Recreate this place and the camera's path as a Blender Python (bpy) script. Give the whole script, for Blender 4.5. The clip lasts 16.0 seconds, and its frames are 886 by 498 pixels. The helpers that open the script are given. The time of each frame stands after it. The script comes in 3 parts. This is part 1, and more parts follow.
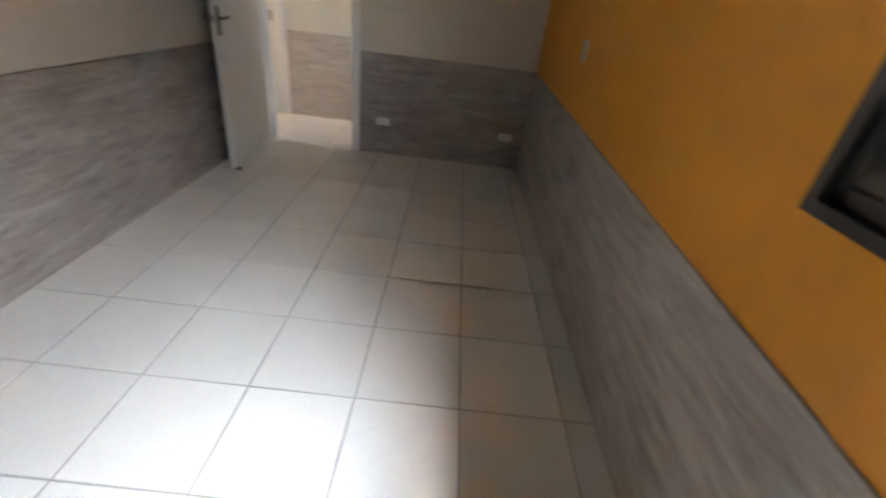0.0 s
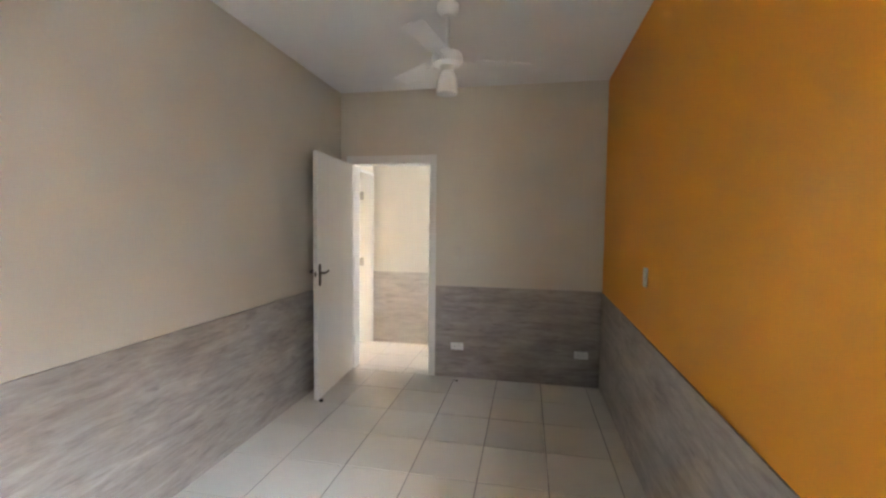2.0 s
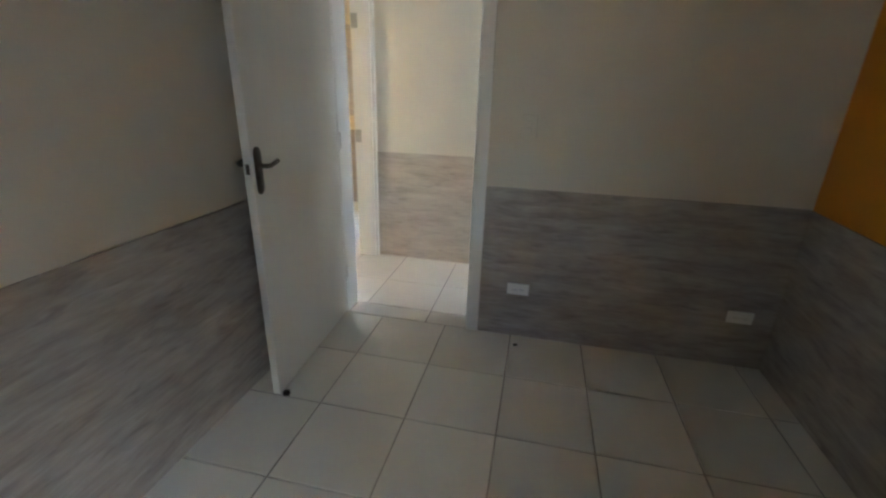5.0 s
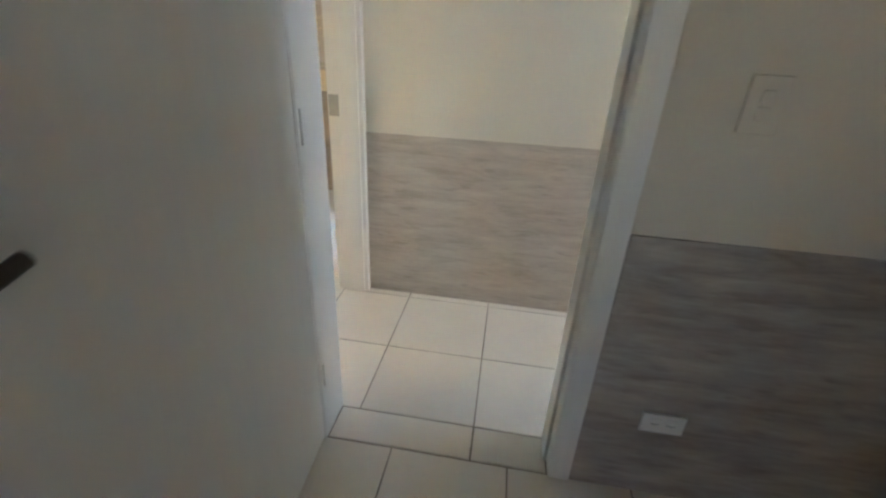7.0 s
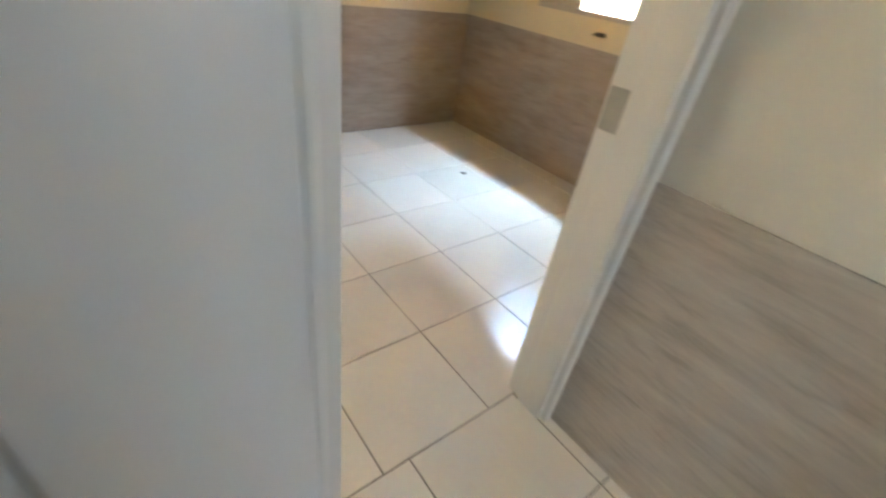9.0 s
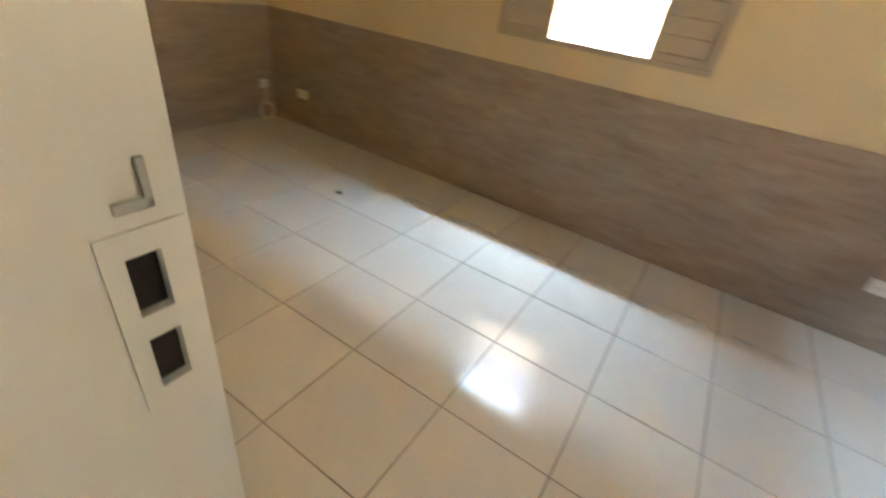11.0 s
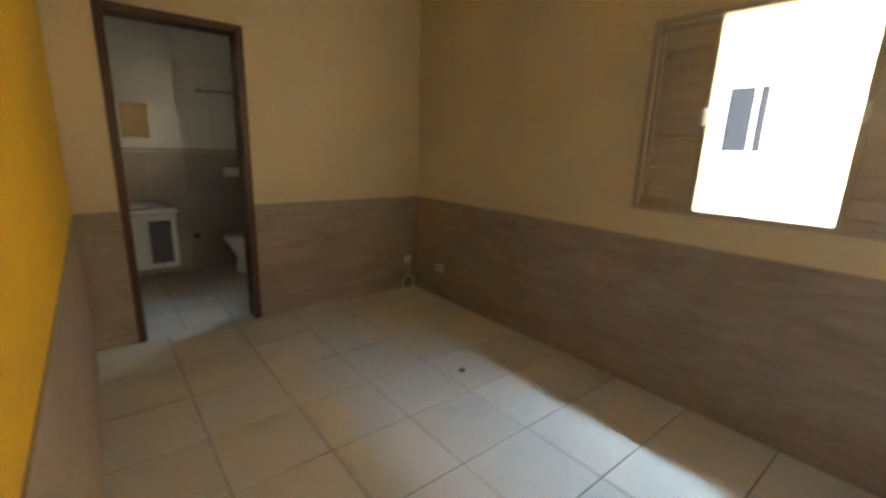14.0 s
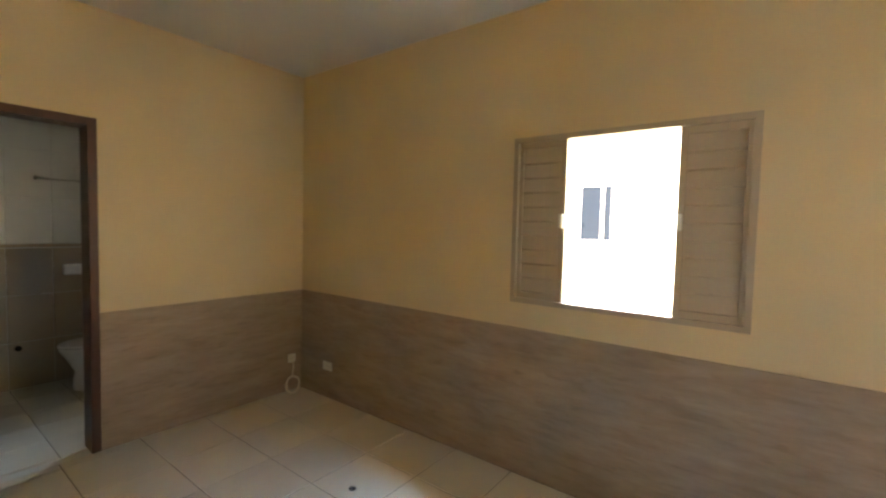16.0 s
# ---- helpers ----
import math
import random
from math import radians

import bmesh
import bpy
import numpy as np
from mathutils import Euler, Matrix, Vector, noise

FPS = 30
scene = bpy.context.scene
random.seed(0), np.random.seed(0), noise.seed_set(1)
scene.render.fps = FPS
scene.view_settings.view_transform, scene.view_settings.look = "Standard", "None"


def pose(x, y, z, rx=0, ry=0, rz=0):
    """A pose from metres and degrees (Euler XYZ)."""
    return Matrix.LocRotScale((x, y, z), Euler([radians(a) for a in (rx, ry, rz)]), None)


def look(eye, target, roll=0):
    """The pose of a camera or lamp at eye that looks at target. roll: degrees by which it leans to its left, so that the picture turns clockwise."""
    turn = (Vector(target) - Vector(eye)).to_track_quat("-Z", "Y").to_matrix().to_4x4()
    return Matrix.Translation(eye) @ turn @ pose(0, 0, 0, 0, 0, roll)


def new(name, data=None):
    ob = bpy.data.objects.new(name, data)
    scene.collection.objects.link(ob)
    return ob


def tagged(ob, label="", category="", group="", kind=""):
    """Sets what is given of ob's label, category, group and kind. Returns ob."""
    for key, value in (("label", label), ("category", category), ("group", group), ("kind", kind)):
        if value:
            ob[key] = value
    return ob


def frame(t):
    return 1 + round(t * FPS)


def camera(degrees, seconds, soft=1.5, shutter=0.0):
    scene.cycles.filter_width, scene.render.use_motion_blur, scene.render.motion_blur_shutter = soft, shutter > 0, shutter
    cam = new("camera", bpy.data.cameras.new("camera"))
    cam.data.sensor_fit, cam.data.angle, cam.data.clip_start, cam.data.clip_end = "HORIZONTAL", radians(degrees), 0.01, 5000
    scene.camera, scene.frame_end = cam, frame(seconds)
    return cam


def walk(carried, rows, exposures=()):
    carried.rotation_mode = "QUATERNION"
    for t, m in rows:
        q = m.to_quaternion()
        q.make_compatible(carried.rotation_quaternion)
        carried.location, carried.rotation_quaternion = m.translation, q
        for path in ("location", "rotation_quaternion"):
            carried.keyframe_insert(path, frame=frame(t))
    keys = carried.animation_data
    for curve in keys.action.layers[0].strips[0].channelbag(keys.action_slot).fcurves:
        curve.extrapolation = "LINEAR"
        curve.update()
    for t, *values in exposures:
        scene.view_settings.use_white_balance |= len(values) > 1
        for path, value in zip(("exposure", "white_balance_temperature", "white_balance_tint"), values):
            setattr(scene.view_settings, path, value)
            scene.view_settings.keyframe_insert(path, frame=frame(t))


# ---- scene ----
cam = camera(92.0, 16.0, soft=2.4, shutter=0.5)
PATH = [
    (0, (-0.698, -4.079, 1.362), (-0.666, -2.349, 0.36), 7.2),
    (0.5, (-0.756, -4.045, 1.323), (-1.081, -2.309, 0.385), 4.9),
    (1, (-0.744, -4.056, 1.359), (-1.152, -2.242, 0.62), 1.4),
    (1.5, (-0.725, -4.066, 1.496), (-1.12, -2.135, 1.154), 0.6),
    (2.2, (-0.684, -4.097, 1.49), (-1.067, -2.136, 1.398), 0.7),
    (3.5, (-0.947, -3.423, 1.455), (-1.321, -1.487, 1.124), 1.5),
    (4.0, (-1.038, -3.051, 1.425), (-1.452, -1.153, 0.998), 2.1),
    (4.2, (-1.075, -2.902, 1.413), (-1.505, -1.02, 0.892), 2.3),
    (6.5, (-1.781, -1.322, 1.328), (-2.055, 0.495, 0.543), 2.5),
    (7, (-1.884, -1.046, 1.300), (-2.13, 0.746, 0.446), 3.0),
    (7.5, (-1.960, -0.745, 1.305), (-2.318, 0.975, 0.360), 4.8),
    (8, (-2.067, -0.44, 1.29), (-2.570, 1.226, 0.296), 7.0),
    (8.5, (-2.106, -0.205, 1.296), (-2.915, 1.348, 0.211), 9.2),
    (9, (-2.202, 0.069, 1.255), (-3.429, 1.187, 0.14), 9.2),
    (9.4, (-2.247, 0.263, 1.24), (-3.693, 1.032, 0.093), 9.2),
    (9.8, (-2.353, 0.376, 1.264), (-3.902, 0.882, 0.104), 11.3),
    (10.2, (-2.469, 0.447, 1.274), (-4.11, 0.598, 0.142), 12.2),
    (12.3, (-2.877, 0.447, 1.318), (-3.676, -1.135, 0.39), 5.0),
    (12.5, (-2.904, 0.456, 1.318), (-3.755, -1.1, 0.395), 3.9),
    (13, (-2.905, 0.447, 1.312), (-3.916, -1.018, 0.380), 1.3),
    (13.5, (-2.906, 0.437, 1.307), (-3.984, -1.002, 0.431), 2.8),
    (14, (-2.874, 0.383, 1.359), (-4.106, -1.123, 0.898), 1.9),
    (14.5, (-2.882, 0.392, 1.437), (-4.479, -0.745, 1.04), 1.2),
    (15, (-2.942, 0.437, 1.425), (-4.575, -0.652, 1.042), 0.7),
    (15.5, (-2.940, 0.410, 1.460), (-4.591, -0.684, 1.282), 1.0),
    (16, (-2.936, 0.387, 1.498), (-4.533, -0.813, 1.397), 1.4),
]
EXPOSURES = [(0.0, 5.6, 6800, 20), (1.0, 6.0, 6850, 20), (2.0, 6.4, 6800, 18), (3.0, 6.1, 6500, 18), (4.0, 5.65, 6400, 14), (6.5, 5.5, 6200, 10),
             (7.5, 5.45, 6400, 10), (8.5, 5.3, 6500, 10), (9.5, 5.0, 6850, 10), (10.0, 4.75, 7000, 10), (12.5, 4.6, 7150, 10), (13.5, 4.25, 7050, 10), (14.0, 4.0, 7000, 10), (14.5, 4.1, 6900, 10), (16.0, 4.4, 6750, 10)]
walk(cam, [(t, look(e, g, r)) for t, e, g, r in PATH], EXPOSURES)
SKY, SUNPOWER = 0.12, 5.0
SKYLAMPS = (((1.10, -3.85, 2.82), (-1.0, -3.40, 0.4), 2.6, 0.9, 130, 16.5, (0.64, 0.82, 1.0)),
            ((-3.93, 3.62, 3.02), (-3.93, 1.95, 0), 4.0, 0.16, 110, 13.0, (0.46, 0.70, 1.0)),
            ((-6.18, -0.24, 3.02), (-4.72, -0.24, 0), 5.0, 0.16, 110, 18.0, (0.44, 0.69, 1.0)),
            ((-5.30, -3.87, 2.34), (-3.3, -3.0, 0), 0.6, 0.4, 40, 0.26, (0.50, 0.75, 1.0)),
            # fill lamp added at the hall end, where no source is known
            ((0.44, 0.60, 1.55), (-2.4, 0.60, 1.0), 0.6, 1.2, 120, 0.13, (0.70, 0.85, 1.0)))


# ---- world, sun and sky ----
SUN_TO = Vector((0.45, -0.5, 0.8)).normalized()
world = bpy.data.worlds.new("world")
scene.world = world
world.use_nodes = True
wn = world.node_tree
sky = wn.nodes.new("ShaderNodeTexSky")
sky.sky_type = "NISHITA"
sky.sun_disc = False
sky.sun_elevation = math.asin(SUN_TO.z)
sky.sun_rotation = math.atan2(SUN_TO.x, SUN_TO.y)
bg = wn.nodes["Background"]
bg.inputs["Strength"].default_value = SKY
wn.links.new(sky.outputs["Color"], bg.inputs["Color"])
sun = new("sun", bpy.data.lights.new("sun", "SUN"))
sun.data.energy = SUNPOWER
sun.data.angle = radians(0.5)
sun.data.color = (1.0, 0.94, 0.85)
sun.matrix_world = look(SUN_TO * 30, (0, 0, 0))

# area lamps stand in for the strips of sky that the bedroom windows see past the eaves, and for the bathroom window;
# the one at the hall opening is added fill
for at, to, wide, deep, spread, power, hue in SKYLAMPS:
    lamp = new("sky_fill_lamp", bpy.data.lights.new("sky_fill_lamp", "AREA"))
    lamp.data.shape = "RECTANGLE"
    lamp.data.size, lamp.data.size_y = wide, deep
    lamp.data.energy = power
    lamp.data.spread = radians(spread)
    lamp.data.color = hue
    lamp.matrix_world = look(at, to)

# ---- materials ----
def material(name, colour, rough=0.5, metal=0.0, tone=0.12, scale=3.0, grain=60.0, bump=0.1, stretch=(1, 1, 1),
             colour2=None, per_object=0.0, coat=0.0, spec=0.5):
    """A painted or mineral surface: two scales of variation in tone, roughness and relief."""
    m = bpy.data.materials.new(name)
    m.use_nodes = True
    n, l = m.node_tree.nodes, m.node_tree.links
    p = n["Principled BSDF"]
    co = n.new("ShaderNodeTexCoord")
    mp = n.new("ShaderNodeMapping")
    mp.inputs["Scale"].default_value = stretch
    l.new(co.outputs["Object"], mp.inputs["Vector"])
    big = n.new("ShaderNodeTexNoise")
    big.inputs["Scale"].default_value = scale
    big.inputs["Detail"].default_value = 5
    fine = n.new("ShaderNodeTexNoise")
    fine.inputs["Scale"].default_value = grain
    fine.inputs["Detail"].default_value = 3
    for t in (big, fine):
        l.new(mp.outputs["Vector"], t.inputs["Vector"])
    ramp = n.new("ShaderNodeValToRGB")
    c2 = colour2 or tuple(c * (1 - 2 * tone) for c in colour)
    ramp.color_ramp.elements[0].position = 0.3
    ramp.color_ramp.elements[1].position = 0.7
    ramp.color_ramp.elements[0].color = (*c2, 1)
    ramp.color_ramp.elements[1].color = (*colour, 1)
    l.new(big.outputs["Fac"], ramp.inputs["Fac"])
    mix = n.new("ShaderNodeMix")
    mix.data_type, mix.blend_type = "RGBA", "MULTIPLY"
    mix.inputs["Factor"].default_value = min(1.0, tone * 2)
    l.new(ramp.outputs["Color"], mix.inputs[6])
    l.new(fine.outputs["Color"], mix.inputs[7])
    bright = n.new("ShaderNodeHueSaturation")
    l.new(mix.outputs[2], bright.inputs["Color"])
    bright.inputs["Value"].default_value = 1 + tone
    if per_object:
        info = n.new("ShaderNodeObjectInfo")
        mr = n.new("ShaderNodeMapRange")
        mr.inputs["To Min"].default_value = 1 + tone - per_object
        mr.inputs["To Max"].default_value = 1 + tone + per_object
        l.new(info.outputs["Random"], mr.inputs["Value"])
        l.new(mr.outputs["Result"], bright.inputs["Value"])
    l.new(bright.outputs["Color"], p.inputs["Base Color"])
    rr = n.new("ShaderNodeMapRange")
    rr.inputs["To Min"].default_value = max(0.03, rough - 0.08)
    rr.inputs["To Max"].default_value = min(1, rough + 0.08)
    l.new(big.outputs["Fac"], rr.inputs["Value"])
    l.new(rr.outputs["Result"], p.inputs["Roughness"])
    p.inputs["Metallic"].default_value = metal
    p.inputs["Coat Weight"].default_value = coat
    p.inputs["Specular IOR Level"].default_value = spec
    if bump:
        b = n.new("ShaderNodeBump")
        b.inputs["Strength"].default_value = bump
        b.inputs["Distance"].default_value = 0.004
        l.new(fine.outputs["Fac"], b.inputs["Height"])
        l.new(b.outputs["Normal"], p.inputs["Normal"])
    return m


def dado_material(name, dark, mid, pale, along):
    """Wood-look cladding: long soft streaks along the wall, knots and worn pale patches."""
    m = bpy.data.materials.new(name)
    m.use_nodes = True
    n, l = m.node_tree.nodes, m.node_tree.links
    p = n["Principled BSDF"]
    co = n.new("ShaderNodeTexCoord")

    def noise_at(sl, sz, detail, rough, distort):
        mp = n.new("ShaderNodeMapping")
        s = {"x": (sl, 1, sz), "y": (1, sl, sz)}[along]
        mp.inputs["Scale"].default_value = s
        l.new(co.outputs["Object"], mp.inputs["Vector"])
        t = n.new("ShaderNodeTexNoise")
        t.inputs["Scale"].default_value = 1
        t.inputs["Detail"].default_value = detail
        t.inputs["Roughness"].default_value = rough
        t.inputs["Distortion"].default_value = distort
        l.new(mp.outputs["Vector"], t.inputs["Vector"])
        return t
    wide = noise_at(2.2, 7.0, 5, 0.6, 0.5)
    streak = noise_at(3.6, 24.0, 6, 0.62, 0.6)
    fine = noise_at(14.0, 80.0, 3, 0.6, 0.5)
    a = n.new("ShaderNodeMix")
    a.inputs["Factor"].default_value = 0.5
    l.new(wide.outputs["Fac"], a.inputs[2])
    l.new(streak.outputs["Fac"], a.inputs[3])
    b = n.new("ShaderNodeMix")
    b.inputs["Factor"].default_value = 0.14
    l.new(a.outputs[0], b.inputs[2])
    l.new(fine.outputs["Fac"], b.inputs[3])
    ramp = n.new("ShaderNodeValToRGB")
    e = ramp.color_ramp.elements
    e[0].position, e[0].color = 0.33, (*dark, 1)
    e[1].position, e[1].color = 0.66, (*pale, 1)
    k = e.new(0.48)
    k.color = (*mid, 1)
    l.new(b.outputs[0], ramp.inputs["Fac"])
    dash = noise_at(6.0, 30.0, 3, 0.55, 0.4)
    worn = n.new("ShaderNodeMapRange")
    for k, v in (("From Min", 0.58), ("From Max", 0.74), ("To Min", 0.0), ("To Max", 0.5)):
        worn.inputs[k].default_value = v
    l.new(dash.outputs["Fac"], worn.inputs["Value"])
    knot = n.new("ShaderNodeMix")
    knot.data_type = "RGBA"
    knot.inputs[7].default_value = (*[c * 0.85 for c in dark], 1)
    l.new(worn.outputs["Result"], knot.inputs["Factor"])
    l.new(ramp.outputs["Color"], knot.inputs[6])
    l.new(knot.outputs[2], p.inputs["Base Color"])
    mr = n.new("ShaderNodeMapRange")
    mr.inputs["To Min"].default_value, mr.inputs["To Max"].default_value = 0.38, 0.6
    l.new(streak.outputs["Fac"], mr.inputs["Value"])
    l.new(mr.outputs["Result"], p.inputs["Roughness"])
    bp = n.new("ShaderNodeBump")
    bp.inputs["Strength"].default_value, bp.inputs["Distance"].default_value = 0.25, 0.002
    l.new(b.outputs[0], bp.inputs["Height"])
    l.new(bp.outputs["Normal"], p.inputs["Normal"])
    return m


M_WALL1 = material("greige_paint", (0.67, 0.60, 0.49), 0.6, tone=0.05, scale=1.4, grain=90, bump=0.12)
M_ORANGE = material("orange_paint", (0.76, 0.30, 0.012), 0.55, tone=0.05, scale=1.6, grain=90, bump=0.12)
M_WALL2 = material("beige_paint", (0.76, 0.63, 0.41), 0.6, tone=0.05, scale=1.4, grain=90, bump=0.12)
M_HALL = material("cream_paint", (0.75, 0.70, 0.59), 0.6, tone=0.05, scale=1.4, grain=90, bump=0.12)
M_YELLOW = material("yellow_paint", (0.82, 0.47, 0.02), 0.55, tone=0.05, scale=1.6, grain=90, bump=0.12)
M_CEIL = material("ceiling_paint", (0.78, 0.76, 0.73), 0.7, tone=0.04, scale=1.2, grain=70, bump=0.1)
DARK, MID, PALE = (0.20, 0.165, 0.14), (0.345, 0.295, 0.25), (0.50, 0.445, 0.385)
M_DADO_X = dado_material("wood_look_cladding_a", DARK, MID, PALE, "x")
M_DADO_Y = dado_material("wood_look_cladding_b", DARK, MID, PALE, "y")
# copy of the cladding with lifted colours, painting in the hall's brighter light
HALL_LIT_WOOD = (0.34, 0.29, 0.235), (0.49, 0.43, 0.36), (0.62, 0.56, 0.475)
M_HALL_X = dado_material("hall_lit_cladding", *HALL_LIT_WOOD, "x")
# same cladding, browned to paint in the second bedroom's warm light
WARM_LIT = (0.275, 0.205, 0.15), (0.36, 0.278, 0.21), (0.445, 0.355, 0.275)
M_WARM_X = dado_material("warm_lit_cladding_a", *WARM_LIT, "x")
M_WARM_Y = dado_material("warm_lit_cladding_b", *WARM_LIT, "y")
M_TILE = material("glazed_floor_tile", (0.76, 0.71, 0.62), 0.16, tone=0.05, scale=2.2, grain=40, bump=0.015, per_object=0.035, spec=0.5)
M_GROUT = material("worn_grout", (0.42, 0.36, 0.29), 0.9, colour2=(0.07, 0.055, 0.045), tone=0.1, scale=2.2, grain=120, bump=0.3)
M_WHITE = material("white_gloss_paint", (0.80, 0.78, 0.73), 0.35, tone=0.04, scale=3, grain=30, bump=0.06, stretch=(1, 1, 0.15))
M_PLASTIC = material("white_plastic", (0.80, 0.79, 0.75), 0.35, tone=0.03, scale=6, grain=80, bump=0.0)
M_GREYPLASTIC = material("grey_plastic", (0.42, 0.42, 0.40), 0.4, tone=0.04, scale=6, grain=80, bump=0.0)
M_ALU = material("bronze_aluminium", (0.52, 0.44, 0.34), 0.45, metal=0.15, tone=0.08, scale=4, grain=60, bump=0.03)
M_SLAT = material("beige_louvre", (0.56, 0.48, 0.38), 0.5, metal=0.1, tone=0.06, scale=3, grain=60, bump=0.03)
# near-black metal; on window_1 it paints in the shade of a backlit sash
M_DARK_BACKLIT = material("dark_and_backlit_metal", (0.06, 0.058, 0.055), 0.4, metal=0.4, tone=0.08, scale=4, grain=60, bump=0.03)
M_HANDLE = material("aged_bronze_metal", (0.12, 0.10, 0.085), 0.38, metal=0.85, tone=0.12, scale=12, grain=90, bump=0.05)
M_STEEL = material("worn_steel", (0.5, 0.49, 0.45), 0.5, metal=0.4, tone=0.1, scale=12, grain=120, bump=0.05)
# near-black of small dark parts, also painted as the shade inside holes
M_DARK_HOLESHADE = material("dark_parts_hole_shade", (0.03, 0.02, 0.016), 0.9, tone=0.2, scale=20, grain=80, bump=0.2)
M_WOOD = material("dark_stained_wood", (0.11, 0.045, 0.025), 0.42, tone=0.2, scale=5, grain=40, bump=0.2, stretch=(3, 3, 0.4))
M_BATHLOW = material("beige_wall_tile", (0.43, 0.36, 0.28), 0.22, tone=0.06, scale=3, grain=40, bump=0.02, per_object=0.03)
M_BATHUP = material("white_wall_tile", (0.70, 0.70, 0.67), 0.2, tone=0.04, scale=3, grain=40, bump=0.02, per_object=0.02)
M_CERAMIC = material("white_ceramic", (0.82, 0.81, 0.78), 0.1, tone=0.02, scale=4, grain=30, bump=0.0, coat=0.3)
M_SMOKED = material("smoked_panel", (0.055, 0.058, 0.06), 0.2, tone=0.1, scale=4, grain=30, bump=0.0)
M_LAMPGLASS = material("opal_glass", (0.80, 0.79, 0.76), 0.25, tone=0.03, scale=6, grain=30, bump=0.0)
M_CREAM = material("cream_masonry_paint", (0.88, 0.77, 0.58), 0.8, tone=0.05, scale=0.8, grain=40, bump=0.3)
M_RENDER = material("white_masonry_paint", (0.82, 0.80, 0.76), 0.8, tone=0.05, scale=0.8, grain=40, bump=0.3)
M_GROUND = material("concrete_yard", (0.34, 0.32, 0.29), 0.9, tone=0.15, scale=1.2, grain=60, bump=0.4)
M_ROOF = material("roof_slab", (0.45, 0.40, 0.36), 0.85, tone=0.12, scale=1.5, grain=50, bump=0.3)
M_GREYGLASS = material("grey_window_glass", (0.010, 0.016, 0.028), 0.3, tone=0.05, scale=2, grain=20, bump=0.0, spec=0.2)
M_CABLE = material("pale_cable", (0.78, 0.72, 0.60), 0.5, tone=0.05, scale=10, grain=60, bump=0.0)
M_MIRROR = bpy.data.materials.new("mirror_glass")
M_MIRROR.use_nodes = True
M_MIRROR.node_tree.nodes["Principled BSDF"].inputs["Metallic"].default_value = 1
M_MIRROR.node_tree.nodes["Principled BSDF"].inputs["Roughness"].default_value = 0.03
M_MIRROR.node_tree.nodes["Principled BSDF"].inputs["Base Color"].default_value = (0.62, 0.62, 0.60, 1)


# ---- building helpers ----
def box(bm, x0, x1, y0, y1, z0, z1, bevel=0.0):
    vs = [bm.verts.new((x, y, z)) for z in (z0, z1) for y in (y0, y1) for x in (x0, x1)]
    fs = [bm.faces.new([vs[i] for i in q]) for q in
          ((0, 2, 3, 1), (4, 5, 7, 6), (0, 1, 5, 4), (2, 6, 7, 3), (0, 4, 6, 2), (1, 3, 7, 5))]
    if bevel:
        es = list({e for f in fs for e in f.edges})
        bmesh.ops.bevel(bm, geom=es, offset=bevel, segments=2, affect="EDGES", profile=0.5)
    return bm


def boxes(*args, bevel=0.0):
    bm = bmesh.new()
    for a in args:
        box(bm, *a, bevel=bevel)
    return bm


def tube(bm, pts, r, sides=10):
    """A round bar through the points."""
    rings = []
    for i, p in enumerate(pts):
        p = Vector(p)
        d = Vector(pts[min(i + 1, len(pts) - 1)]) - Vector(pts[max(i - 1, 0)])
        q = d.to_track_quat("Z", "Y")
        rings.append([bm.verts.new(p + q @ Vector((r * math.cos(a), r * math.sin(a), 0)))
                      for a in (2 * math.pi * k / sides for k in range(sides))])
    for a, b in zip(rings, rings[1:]):
        for k in range(sides):
            bm.faces.new((a[k], a[(k + 1) % sides], b[(k + 1) % sides], b[k]))
    bm.faces.new(rings[0][::-1])
    bm.faces.new(rings[-1])
    return bm


def lathe(bm, profile, at=(0, 0, 0), sides=24, sx=1.0, sy=1.0):
    """A turned shape from (radius, height) pairs."""
    rings = [[bm.verts.new((at[0] + sx * r * math.cos(2 * math.pi * k / sides), at[1] + sy * r * math.sin(2 * math.pi * k / sides), at[2] + z))
              for k in range(sides)] for r, z in profile]
    for a, b in zip(rings, rings[1:]):
        for k in range(sides):
            bm.faces.new((a[k], a[(k + 1) % sides], b[(k + 1) % sides], b[k]))
    bm.faces.new(rings[0][::-1])
    bm.faces.new(rings[-1])
    return bm


def mesh_of(name, bm, mat, smooth=False):
    me = bpy.data.meshes.new(name)
    bmesh.ops.recalc_face_normals(bm, faces=bm.faces)
    bm.to_mesh(me)
    bm.free()
    me.materials.append(mat)
    if smooth:
        me.polygons.foreach_set("use_smooth", [True] * len(me.polygons))
        me.set_sharp_from_angle(angle=radians(40))
    return me


def part(name, bm, mat, parent, label="", smooth=False):
    ob = new(name, mesh_of(name, bm, mat, smooth))
    ob.parent = parent
    if label:
        ob["label"] = label
    return ob


def setting(name, bm, mat, label, category, smooth=False):
    return tagged(new(name, mesh_of(name, bm, mat, smooth)), label, category, kind="structure")


def thing(name, label, category, m=None, group="", kind=""):
    ob = tagged(new(name), label, category, group, kind)
    if m is not None:
        ob.matrix_world = m
    return ob


